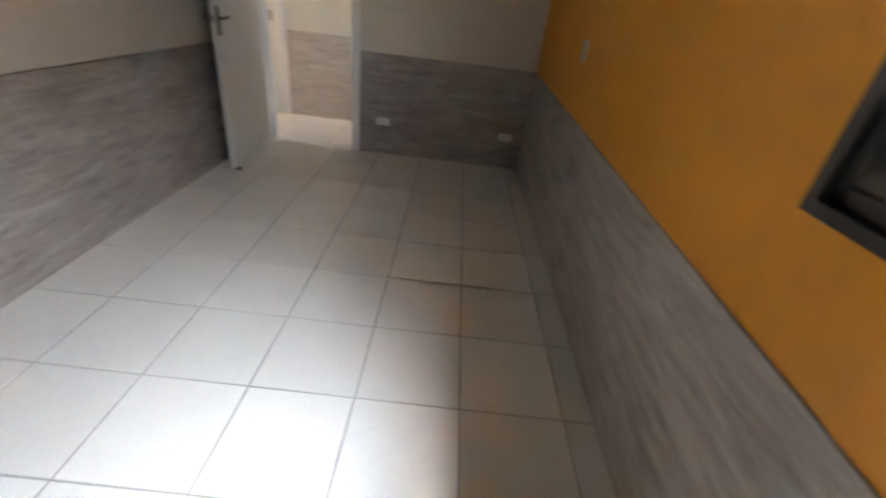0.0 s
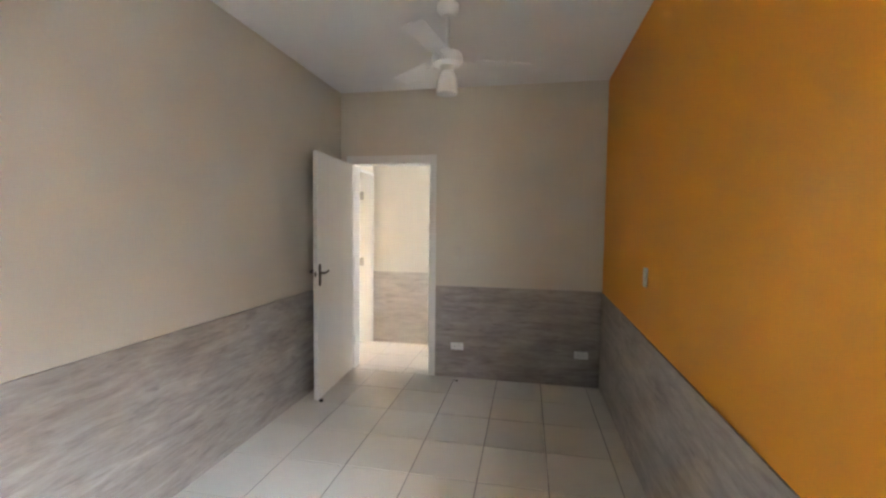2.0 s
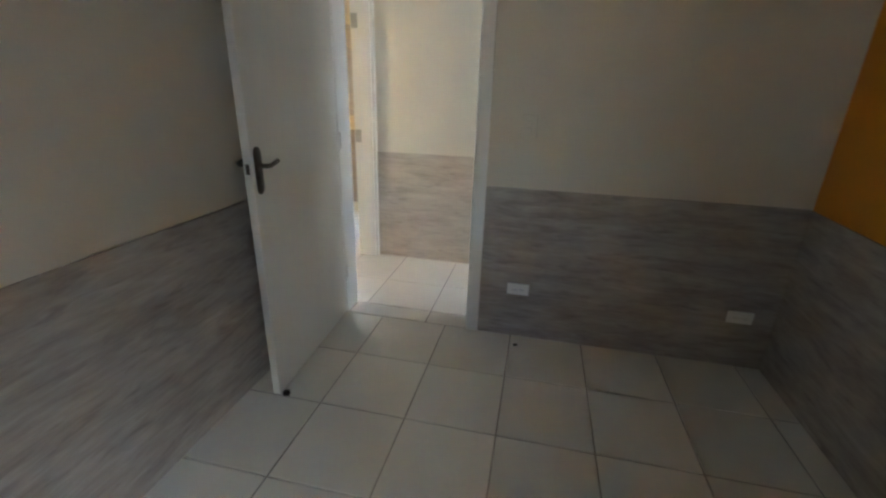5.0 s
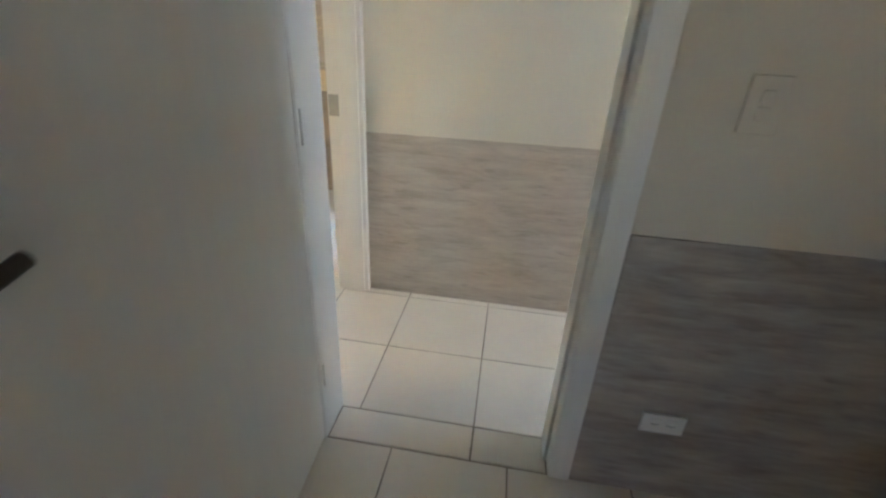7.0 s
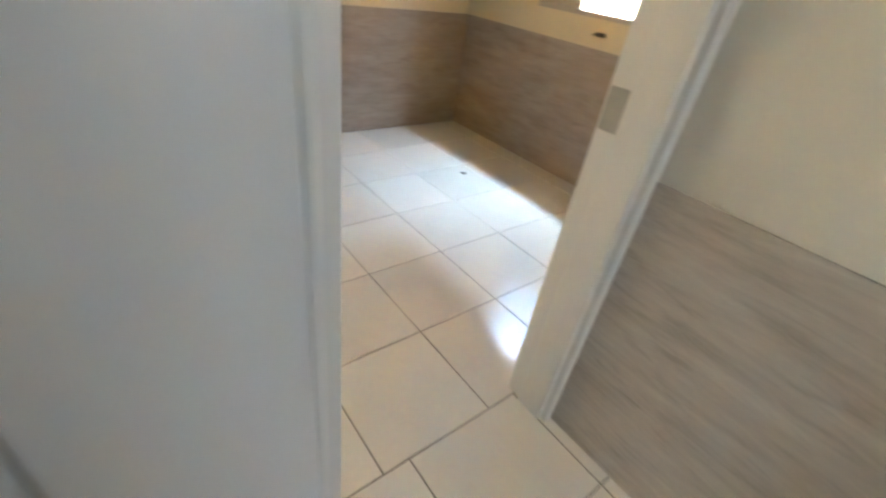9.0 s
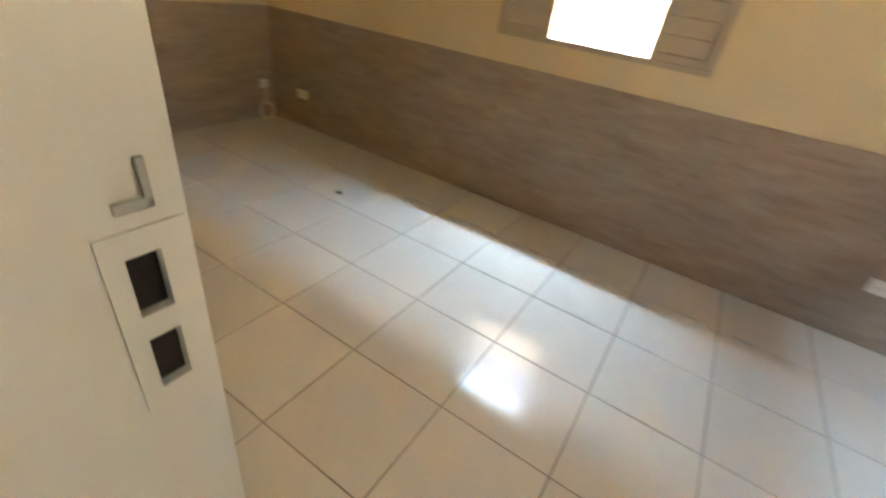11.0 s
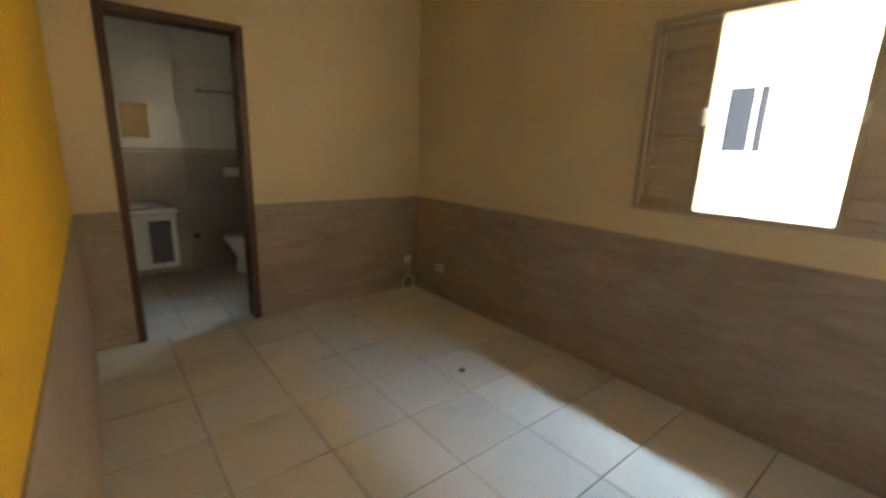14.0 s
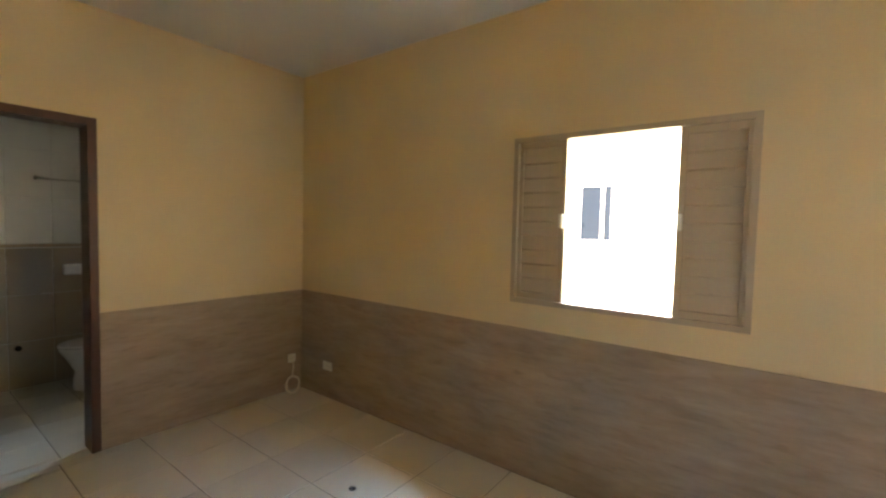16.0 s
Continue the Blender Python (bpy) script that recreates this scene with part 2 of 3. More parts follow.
def wall(name, along, face0, face1, a0, a1, z0, z1, holes, mat, label):
    """A wall between two faces, running a0 to a1 along x or y, with holes (b0, b1, low, high)."""
    cuts = []
    at = a0
    z0 -= 0.16
    for b0, b1, lo, hi in sorted(holes):
        cuts.append((at, b0, z0, z1))
        if lo > 0:
            cuts.append((b0, b1, z0, lo))
        if hi < z1:
            cuts.append((b0, b1, hi, z1))
        at = b1
    cuts.append((at, a1, z0, z1))
    bm = bmesh.new()
    for c0, c1, lo, hi in cuts:
        if along == "x":
            box(bm, c0, c1, face0, face1, lo, hi)
        else:
            box(bm, face0, face1, c0, c1, lo, hi)
    return setting(name, bm, mat, label, "wall")


# ---- plan ----
H1 = 2.80       # ceiling height
DADO = 0.90     # top of the cladding
X1 = -2.55      # bedroom with the orange wall: x from X1 to 0, y from Y1 to 0
Y1 = -5.6
HS, HN = 0.15, 1.05            # little hall between the bedrooms
HW, HE = -2.60, 0.4
XW, XE = -5.28, -2.75          # second bedroom
YS, YN = -2.977, 2.73
BS, BW, BE = -4.75, -4.75, -2.80  # bathroom
D1L, D1R = -2.415, -1.63        # clear door openings
D2S, D2N = 0.202, 1.010
B1, B2 = -3.735, -3.03         # bathroom door, clear
WIN1 = (-4.50, -3.29, 1.09, 2.07)
WIN2 = (-4.53, -3.33, 1.07, 2.05)
WIN3 = (-0.845, 0.357, 1.055, 2.04)
WINB = (-3.95, -3.55, 1.62, 2.02)

# walls: paint colour belongs to the room that sees the face, so back-to-back rooms have two leaves
wall("wall_east", "y", 0.0, 0.15, Y1 - 0.15, 0.075, 0, H1, [WIN1], M_ORANGE, "orange painted bedroom wall with a sliding window")
wall("wall_door", "x", 0.0, HS / 2, X1 - 0.1, 0.0, 0, H1, [(D1L - 0.04, D1R + 0.04, 0, 2.13)], M_WALL1, "greige painted bedroom wall with an open door")
wall("wall_hall_south", "x", HS / 2, HS, HW, HE, 0, H1, [(D1L - 0.04, D1R + 0.04, 0, 2.13)], M_HALL, "cream painted wall of the little hall")
wall("wall_west", "y", X1 - 0.10, X1, Y1 - 0.15, 0.0, 0, H1, [], M_WALL1, "greige painted bedroom wall above grey cladding")
wall("wall_back", "x", Y1 - 0.15, Y1, X1, 0.0, 0, H1, [], M_WALL1, "plain greige wall closing the bedroom")
wall("wall_hall_north", "x", HN, HN + 0.15, HW, HE, 0, H1, [], M_HALL, "cream painted hall wall above wood-look cladding")
# unseen hall end; its opening is added only to let the fill lamp in
wall("wall_hall_end", "y", HE, HE + 0.15, HS / 2, HN + 0.15, 0, H1, [(0.28, 0.92, 0.92, 2.18)], M_HALL, "plain beige wall closing the hall, with an added light opening")
wall("wall_hall_west", "y", HW - 0.075, HW, HS / 2, YN, 0, H1, [(D2S - 0.03, HN, 0, 2.13)], M_HALL, "cream painted hall wall round a white door frame")
wall("wall_yellow", "y", XE, XE + 0.075, YS, YN, 0, H1, [(D2S - 0.03, HN, 0, 2.13)], M_YELLOW, "bright yellow painted bedroom wall above cladding")
wall("wall_window", "y", XW - 0.15, XW, YS - 0.15, YN + 0.15, 0, H1, [WIN3], M_WALL2, "beige painted wall with a sliding shutter window")
wall("wall_north", "x", YN, YN + 0.15, XW, HW, 0, H1, [WIN2], M_WALL2, "beige painted end wall with a window")
wall("wall_bathroom", "x", YS - 0.075, YS, XW, XE + 0.1, 0, H1, [(B1 - 0.05, B2 + 0.05, 0, 2.12)], M_WALL2, "beige painted wall with a dark framed bathroom doorway")
wall("wall_bathroom_inner", "x", YS - 0.15, YS - 0.075, XW, XE + 0.1, 0, H1, [(B1 - 0.05, B2 + 0.05, 0, 2.12)], M_BATHUP, "white tiled inner bathroom wall")
wall("wall_bathroom_west", "y", BW - 0.15, BW, BS - 0.15, YS - 0.15, 0, H1, [WINB], M_BATHUP, "white bathroom wall with a small high window")
wall("wall_bathroom_east", "y", BE, BE + 0.10, BS - 0.15, YS - 0.15, 0, H1, [], M_BATHUP, "white bathroom side wall")
wall("wall_bathroom_back", "x", BS - 0.15, BS, BW, BE, 0, H1, [], M_BATHUP, "white bathroom end wall behind the tiles")

setting("ceiling_1", boxes((X1 - 0.2, 0.15, Y1 - 0.15, HN + 0.15, H1, H1 + 0.08)), M_CEIL, "smooth white painted ceiling", "ceiling")
setting("ceiling_2", boxes((XW - 0.15, X1 - 0.204, BS - 0.15, YN + 0.15, H1, H1 + 0.08)), M_CEIL, "smooth white painted ceiling", "ceiling")
setting("roof", boxes((-6.07, 0.80, -7.0, 3.5, H1 - 0.02 + 0.104, H1 + 0.2)), M_ROOF, "flat roof slab with wide eaves", "roof")
setting("ground", boxes((-400, 400, -400, 400, -0.4, -0.2)), M_GROUND, "pale concrete yard and ground outside", "ground")

# cladding panels, proud of the walls
P = 0.008


def cladding(along, face, side, a0, a1, mat=None):
    f0, f1 = sorted((face, face + side * P))
    if along == "x":
        bm = boxes((a0, a1, f0, f1, 0.0, DADO), bevel=0.002)
    else:
        bm = boxes((f0, f1, a0, a1, 0.0, DADO), bevel=0.002)
    return setting("trim", bm, mat or (M_DADO_X, M_DADO_Y)[along == "y"], "taupe wood-look cladding on the lower wall", "wall cladding")


# the cladding on the orange wall was laid out of level: its top edge drops away from the door
bm = boxes((-P, 0.0, Y1, 0, 0.0, DADO), bevel=0.002)
for v in bm.verts:
    v.co.z *= (0.895 + 0.026 * v.co.y) / DADO
setting("trim", bm, M_DADO_Y, "taupe wood-look cladding on the lower orange wall", "wall cladding")
cladding("x", 0.0, -1, D1R + 0.072, -P)
cladding("x", 0.0, -1, X1 + P, D1L - 0.072)
cladding("y", X1, 1, Y1, 0)
cladding("x", Y1, 1, X1 + P, -P)
cladding("x", HN, -1, HW, HE, M_HALL_X)
cladding("x", HS, 1, D1R + 0.07, HE, M_HALL_X)
cladding("y", XE, -1, YS, D2S - 0.072, M_WARM_Y)
cladding("y", XE, -1, HN + 0.05, YN, M_WARM_Y)
cladding("y", XW, 1, YS, YN, M_WARM_Y)
cladding("x", YN, -1, XW + P, XE - P, M_WARM_X)
cladding("x", YS, 1, XW + P, B1 - 0.052, M_WARM_X)
cladding("x", YS, 1, B2 + 0.052, XE - P, M_WARM_X)


# ---- doors and frames ----
def door_frame_1():
    ob = thing("door_1", "white painted door standing open against the wall", "door", kind="structure")
    f = []
    for s, x in ((-1, D1L), (1, D1R)):
        f.append((min(x, x + s * 0.04), max(x, x + s * 0.04), -0.006 if s < 0 else -0.001, HS + 0.001, 0, 2.13))
        f.append((min(x + s * 0.002, x + s * 0.07), max(x + s * 0.002, x + s * 0.07), -0.012, -0.0015, 0, 2.17))
        f.append((min(x + s * 0.002, x + s * 0.07), max(x + s * 0.002, x + s * 0.07), HS + 0.0015, HS + 0.012, 0, 2.17))
    f.append((D1R - 0.012, D1R, 0.05, HS - 0.01, 0, 2.088))
    part("jamb", boxes(*f, bevel=0.002), M_WHITE, ob)
    part("lintel", boxes((D1L, D1R, -0.001, HS + 0.001, 2.09, 2.13), (D1L - 0.07, D1R + 0.07, -0.013, -0.002, 2.10, 2.172), bevel=0.002), M_WHITE, ob)
    # the leaf, hinged at the corner, swung back along the side wall
    part("leaf", boxes((-2.439, -2.403, -0.860, -0.016, 0.018, 2.085), bevel=0.003), M_WHITE, ob)
    for x, s in ((-2.403, 1), (-2.439, -1)):
        bm = bmesh.new()
        prof = [(0.0215 * math.cos(a), (0.072 if a <= math.pi else -0.072) + 0.0215 * math.sin(a)) for a in (math.pi * k / 8 + (0.001 if k > 8 else 0) for k in range(17))]
        rims = [[bm.verts.new((x + s * d, -0.820 + u * g, 1.065 + v * g)) for u, v in prof] for d, g in ((0.0, 1.0), (0.005, 1.0), (0.008, 0.93))]
        for a, b in zip(rims, rims[1:]):
            for k in range(len(prof)):
                bm.faces.new((a[k], a[(k + 1) % len(prof)], b[(k + 1) % len(prof)], b[k]))
        bm.faces.new(rims[-1])
        bm.faces.new(rims[0][::-1])
        tube(bm, [(x, -0.820, 1.085), (x + s * 0.012, -0.820, 1.085)], 0.019, 14)
        tube(bm, [(x, -0.820, 1.085), (x + s * 0.042, -0.820, 1.085), (x + s * 0.051, -0.811, 1.087), (x + s * 0.052, -0.785, 1.092), (x + s * 0.049, -0.752, 1.098)], 0.0095)
        lathe(bm, [(0.009, 0.0), (0.009, 0.004)], (x + s * 0.006, -0.820, 1.005), 10)
        part("door_handle", bm, M_HANDLE, ob, "dark bronze lever handle on a long rounded plate", smooth=True)
    part("latch", boxes((-2.4295, -2.4125, -0.8622, -0.8602, 1.055, 1.095), (-2.426, -2.416, -0.867, -0.862, 1.064, 1.086), bevel=0.001), M_HANDLE, ob)
    part("rubber_foot", lathe(bmesh.new(), [(0.016, 0.001), (0.018, 0.006), (0.016, 0.017)], (-2.387, -0.835, 0), 14), M_DARK_HOLESHADE, ob)
    swing = pose(-2.417, -0.015, 0) @ pose(0, 0, 0, rz=3.2) @ pose(2.403, 0.016, 0)
    for q in [c for c in ob.children if c.name.split(".")[0] in ("leaf", "door_handle", "latch", "rubber_foot")]:
        q.matrix_basis = swing
    for z in (0.3, 1.1, 1.85):
        part("hinge", tube(bmesh.new(), [(-2.401, -0.011, z - 0.045), (-2.401, -0.011, z + 0.045)], 0.0045), M_WHITE, ob)


door_frame_1()


def door_frame_2():
    ob = thing("door_2", "cream painted wooden door frame with lock recesses shaded by dark blocks", "door frame", kind="structure")
    x0, x1 = XE - 0.016, HW + 0.012
    part("jamb", boxes((x0, x1, HN - 0.04, HN - 0.001, 0, 2.13), (x0 + 0.062, x1 - 0.02, HN - 0.054, HN - 0.0395, 0, 2.10), bevel=0.003), M_WHITE, ob)
    # lock side, with two shallow recesses; dark blocks in them stand for their shade
    cy0, cy1 = D2S - 0.035, D2S
    ka, kb = -2.746, -2.726
    prof = [(x0, ka, 0, 2.13), (kb, x1, 0, 2.13), (ka, kb, 0, 1.027), (ka, kb, 1.071, 1.090), (ka, kb, 1.133, 2.13)]
    part("jamb", boxes(*[(a, b, cy0, cy1, lo, hi) for a, b, lo, hi in prof]), M_WHITE, ob)
    part("recess", boxes((ka + 0.0005, kb - 0.0005, cy0, cy1 - 0.005, 1.0275, 1.0705), (ka + 0.0005, kb - 0.0005, cy0, cy1 - 0.005, 1.0905, 1.1325)), M_DARK_HOLESHADE, ob)
    plate = [(-2.764, ka, 1.010, 1.150), (kb, -2.714, 1.010, 1.150), (ka, kb, 1.010, 1.027), (ka, kb, 1.071, 1.090), (ka, kb, 1.133, 1.150)]
    part("strike_plate", boxes(*[(a, b, cy1 + 0.0002, cy1 + 0.002, lo, hi) for a, b, lo, hi in plate]), M_WHITE, ob, "strike plate painted over in cream")
    part("hook", boxes((-2.748, -2.743, cy1 + 0.0005, cy1 + 0.004, 1.161, 1.191), (-2.748, -2.727, cy1 + 0.0005, cy1 + 0.004, 1.161, 1.168), bevel=0.001), M_STEEL, ob, "small bent steel hook")
    part("stop", boxes((-2.635, x1 - 0.004, cy1 + 0.0003, cy1 + 0.060, 0, 2.094), bevel=0.003), M_WHITE, ob)
    part("casing", boxes((XE - 0.0165, XE - 0.0005, D2S - 0.07, D2S - 0.0005, 0, 2.16), bevel=0.003), M_WHITE, ob)
    part("casing", boxes((HW + 0.0005, HW + 0.0125, HS + 0.001, D2S - 0.0005, 0, 2.19), bevel=0.002), M_WHITE, ob)
    part("lintel", boxes((x0, x1, D2S, HN - 0.04, 2.095, 2.13), bevel=0.002), M_WHITE, ob)
    for z in (1.02, 1.85):
        part("hinge", boxes((x0 + 0.006, x0 + 0.058, HN - 0.0425, HN - 0.0402, z - 0.05, z + 0.05), bevel=0.0008), M_STEEL, ob, "flat steel hinge plate")


door_frame_2()

ob = thing("door_3", "dark stained wooden frame round the open bathroom doorway", "door frame", kind="structure")
for a, b in ((B1 - 0.05, B1), (B2, B2 + 0.05)):
    part("jamb", boxes((a, b, YS - 0.152, YS + 0.012, 0, 2.12), bevel=0.004), M_WOOD, ob)
part("lintel", boxes((B1, B2, YS - 0.152, YS + 0.012, 2.07, 2.12), bevel=0.004), M_WOOD, ob)


# ---- windows: aluminium frame with a louvred sash slid to each side ----
def window(name, m, width, height, sash, dark, label, slats):
    """Local x along the wall, y towards the outside, z up from the sill; y = 0 at the inner wall face."""
    ob = thing(name, label, "window", m, kind="structure")
    fm = M_DARK_BACKLIT if dark else M_ALU
    w, h, t = width, height, 0.03
    part("window_frame", boxes((0, w, -0.012, 0.10, 0, t), (0, w, -0.012, 0.10, h - t, h), (0, t, -0.0115, 0.0995, t, h - t), (w - t, w, -0.0115, 0.0995, t, h - t), bevel=0.002), fm, ob)
    for x in (0.0, w - sash):
        a, b = x + t * 0.7, x + sash - t * 0.7 + t * 0.7
        if x:
            a, b = x, w - t * 0.7
        s = part("sash", boxes((a, a + 0.032, 0.012, 0.040, t, h - t), (b - 0.032, b, 0.012, 0.040, t, h - t),
                               (a + 0.032, b - 0.032, 0.012, 0.040, t, t + 0.035), (a + 0.032, b - 0.032, 0.012, 0.040, h - t - 0.035, h - t), bevel=0.002), fm, ob)
        n = slats
        lo, hi = t + 0.04, h - t - 0.04
        step = (hi - lo) / n
        sl = mesh_of("slat", slat_shape(b - a - 0.064, step), M_DARK_BACKLIT if dark else M_SLAT)
        for i in range(n):
            q = new("slat", sl)
            q.parent = s
            q.location = (a + 0.032, 0.026, lo + i * step)
        hx = (b - 0.016) if not x else (a + 0.016)
        part("handle", boxes((hx - 0.010, hx + 0.010, 0.003, 0.012, 0.455, 0.535), (hx - 0.010, hx + 0.010, -0.014, 0.003, 0.455, 0.463), (hx - 0.010, hx + 0.010, -0.014, 0.003, 0.527, 0.535), (hx - 0.010, hx + 0.010, -0.017, -0.012, 0.455, 0.535), bevel=0.001), M_PLASTIC, s, "small white pull handle")
    return ob


def slat_shape(width, step):
    bm = bmesh.new()
    prof = [(-0.014, 0.002), (0.001, -0.006), (0.004, step * 0.5), (0.005, step * 1.06), (0.0, step * 1.04), (-0.006, step * 0.5)]
    ends = [[bm.verts.new((x, y, z)) for y, z in prof] for x in (0, width)]
    k = len(prof)
    for i in range(k):
        bm.faces.new((ends[0][i], ends[0][(i + 1) % k], ends[1][(i + 1) % k], ends[1][i]))
    bm.faces.new(ends[0])
    bm.faces.new(ends[1][::-1])
    return bm


# window_1 takes the dark copy, its backlit shade put into the colour
window("window_1", pose(0, WIN1[1], WIN1[2], rz=-90), WIN1[1] - WIN1[0], WIN1[3] - WIN1[2], 0.33, True, "aluminium sliding window in the orange wall, coloured dark as backlit, open", 9)
window("window_2", pose(WIN2[0], YN, WIN2[2]), WIN2[1] - WIN2[0], WIN2[3] - WIN2[2], 0.34, False, "bronze aluminium sliding shutter window, open", 10)
window("window_3", pose(XW, WIN3[0], WIN3[2], rz=90), WIN3[1] - WIN3[0], WIN3[3] - WIN3[2], 0.32, False, "bronze aluminium shutter window with louvred sashes slid apart", 10)
ob = thing("window_4", "small high bathroom window with an aluminium frame", "window", pose(BW, WINB[0], WINB[2], rz=90), kind="structure")
part("window_frame", boxes((0, 0.4, 0.02, 0.08, 0, 0.03), (0, 0.4, 0.02, 0.08, 0.37, 0.4), (0, 0.03, 0.021, 0.079, 0.03, 0.37), (0.37, 0.4, 0.021, 0.079, 0.03, 0.37), (0.185, 0.215, 0.021, 0.079, 0.03, 0.37), bevel=0.002), M_ALU, ob)

ob = thing("wall_hook", "small dark metal hook below the window sill", "hook", pose(-3.97, YN - 0.008, 0.985))
part("base", boxes((-0.035, 0.035, -0.008, 0.0075, -0.012, 0.012), bevel=0.003), M_HANDLE, ob)
part("arm", tube(bmesh.new(), [(-0.02, -0.006, 0), (-0.028, -0.03, -0.004), (0.0, -0.045, 0.0), (0.03, -0.04, 0.008)], 0.006), M_HANDLE, ob)


# ---- sockets and switches ----
def plate(name, m, w, h, label, category, gang, group="", mat=M_PLASTIC):
    """Local x along the wall, y out of it into the room."""
    ob = thing(name, label, category, m, group)
    part("cover", boxes((-w / 2, w / 2, 0, 0.009, -h / 2, h / 2), bevel=0.003), mat, ob)
    for i in range(gang):
        if name == "wall_socket":
            x = (i - (gang - 1) / 2) * 0.045
            part("insert", boxes((x - 0.017, x + 0.017, 0.0075, 0.0105, -0.021, 0.021), bevel=0.002), M_PLASTIC, ob)
            # pin holes are raised stubs; their near-black colour stands for the holes' shade
            for dx in (-0.009, 0.0, 0.009):
                part("hole_shade", tube(bmesh.new(), [(x + dx, 0.0095, -0.003 if dx == 0 else 0.0), (x + dx, 0.0112, -0.003 if dx == 0 else 0.0)], 0.0022, 8), M_DARK_HOLESHADE, ob)
        else:
            z = (i - (gang - 1) / 2) * 0.034
            part("rocker", boxes((-0.013, 0.013, 0.0075, 0.0125, z - 0.014, z + 0.014), bevel=0.002), mat, ob)
    return ob


G = "wall sockets"
plate("wall_socket", pose(-1.337, -P, 0.312, rz=180), 0.125, 0.070, "white double socket plate low on the cladding", "socket", 2, G)
plate("wall_socket", pose(-0.173, -P, 0.300, rz=180), 0.125, 0.070, "white double socket plate low on the cladding", "socket", 2, G)
plate("wall_socket", pose(XW + P, 1.451, 0.325, rz=-90), 0.120, 0.075, "white socket plate low on the taupe cladding", "socket", 2, G)
plate("wall_socket", pose(XW + P, -2.585, 0.275, rz=-90), 0.120, 0.075, "white socket plate near the room corner", "socket", 2, G)
plate("wall_socket", pose(-5.17, YS + P, 0.29, rz=0), 0.075, 0.075, "white square socket plate beside the room corner", "socket", 1, G)
plate("light_switch", pose(-1.36, 0, 1.22, rz=180), 0.080, 0.120, "painted-over greige switch plate beside the bedroom door", "switch", 2, mat=M_WALL1)
plate("light_switch", pose(0, -1.42, 1.20, rz=90), 0.072, 0.112, "pale grey switch plate on the orange wall", "switch", 1, mat=M_GREYPLASTIC)
plate("light_switch", pose(XE, -0.12, 1.275, rz=90), 0.080, 0.125, "white switch plate on the yellow wall", "switch", 3)

# cable coil leaning in the corner
ob = thing("cable_coil", "loose coil of pale cable hanging in the corner", "cable")
bm = bmesh.new()
pts = []
for i in range(61):
    a = 2 * math.pi * i / 20 + math.pi / 2
    pts.append((-5.135 + 0.066 * math.cos(a) + 0.006 * math.sin(i), -2.90 - 0.012 * math.sin(a) + 0.004 * (i // 20), 0.075 + 0.07 * math.sin(a)))
tube(bm, pts, 0.0065, 8)
tube(bm, [(-5.17, YS + 0.018, 0.27), (-5.165, -2.93, 0.22), (-5.14, -2.91, 0.16), pts[0]], 0.0055, 8)
part("cable", bm, M_CABLE, ob, smooth=True)

# floor caps and a bit of grit
for x, y in ((-4.534, -1.417), (-4.29, 2.051)):
    ob = thing("floor_cap", "small dark plastic cap set in the tiles", "floor cap", pose(x, y, 0), "floor caps")
    part("rim", lathe(bmesh.new(), [(0.021, 0.0005), (0.021, 0.0025), (0.017, 0.004)], sides=16), M_DARK_HOLESHADE, ob)
    part("centre", lathe(bmesh.new(), [(0.010, 0.0035), (0.009, 0.006)], sides=12), M_DARK_BACKLIT, ob)
ob = thing("wood_chip", "small dark chip lying on the floor", "debris", pose(-1.32, -0.118, 0.001, rz=25))
part("chip", boxes((-0.012, 0.012, -0.007, 0.007, 0, 0.008), bevel=0.002), M_DARK_HOLESHADE, ob)


# ---- ceiling fan with a lamp ----
def ceiling_fan(x, y):
    ob = thing("ceiling_fan", "white ceiling fan with pale blades and opal lamp shade", "ceiling fan", pose(x, y, H1) @ Matrix.Diagonal((1, 1, 0.93, 1)))
    part("canopy", lathe(bmesh.new(), [(0.035, -0.07), (0.062, -0.04), (0.065, 0.0)]), M_PLASTIC, ob, smooth=True)
    part("rod", tube(bmesh.new(), [(0, 0, -0.30), (0, 0, -0.05)], 0.011), M_PLASTIC, ob)
    part("motor", lathe(bmesh.new(), [(0.04, -0.385), (0.085, -0.37), (0.095, -0.34), (0.085, -0.305), (0.03, -0.29)]), M_PLASTIC, ob, smooth=True)
    for i in range(3):
        bm = bmesh.new()
        box(bm, 0.16, 0.50, -0.055, 0.055, -0.345, -0.338, bevel=0.003)
        bmesh.ops.rotate(bm, verts=bm.verts, cent=(0.3, 0, -0.34), matrix=Matrix.Rotation(radians(10), 3, "X"))
        box(bm, 0.08, 0.20, -0.012, 0.012, -0.352, -0.346)
        bmesh.ops.rotate(bm, verts=bm.verts, cent=(0, 0, 0), matrix=Matrix.Rotation(radians(20 + 120 * i), 3, "Z"))
        part("blade", bm, M_CEIL, ob)
    part("lamp_holder", lathe(bmesh.new(), [(0.03, -0.42), (0.045, -0.385)]), M_PLASTIC, ob)
    part("shade", lathe(bmesh.new(), [(0.062, -0.56), (0.066, -0.55), (0.058, -0.47), (0.04, -0.42)]), M_LAMPGLASS, ob, "opal white glass shade", smooth=True)


ceiling_fan(-1.18, -1.515)


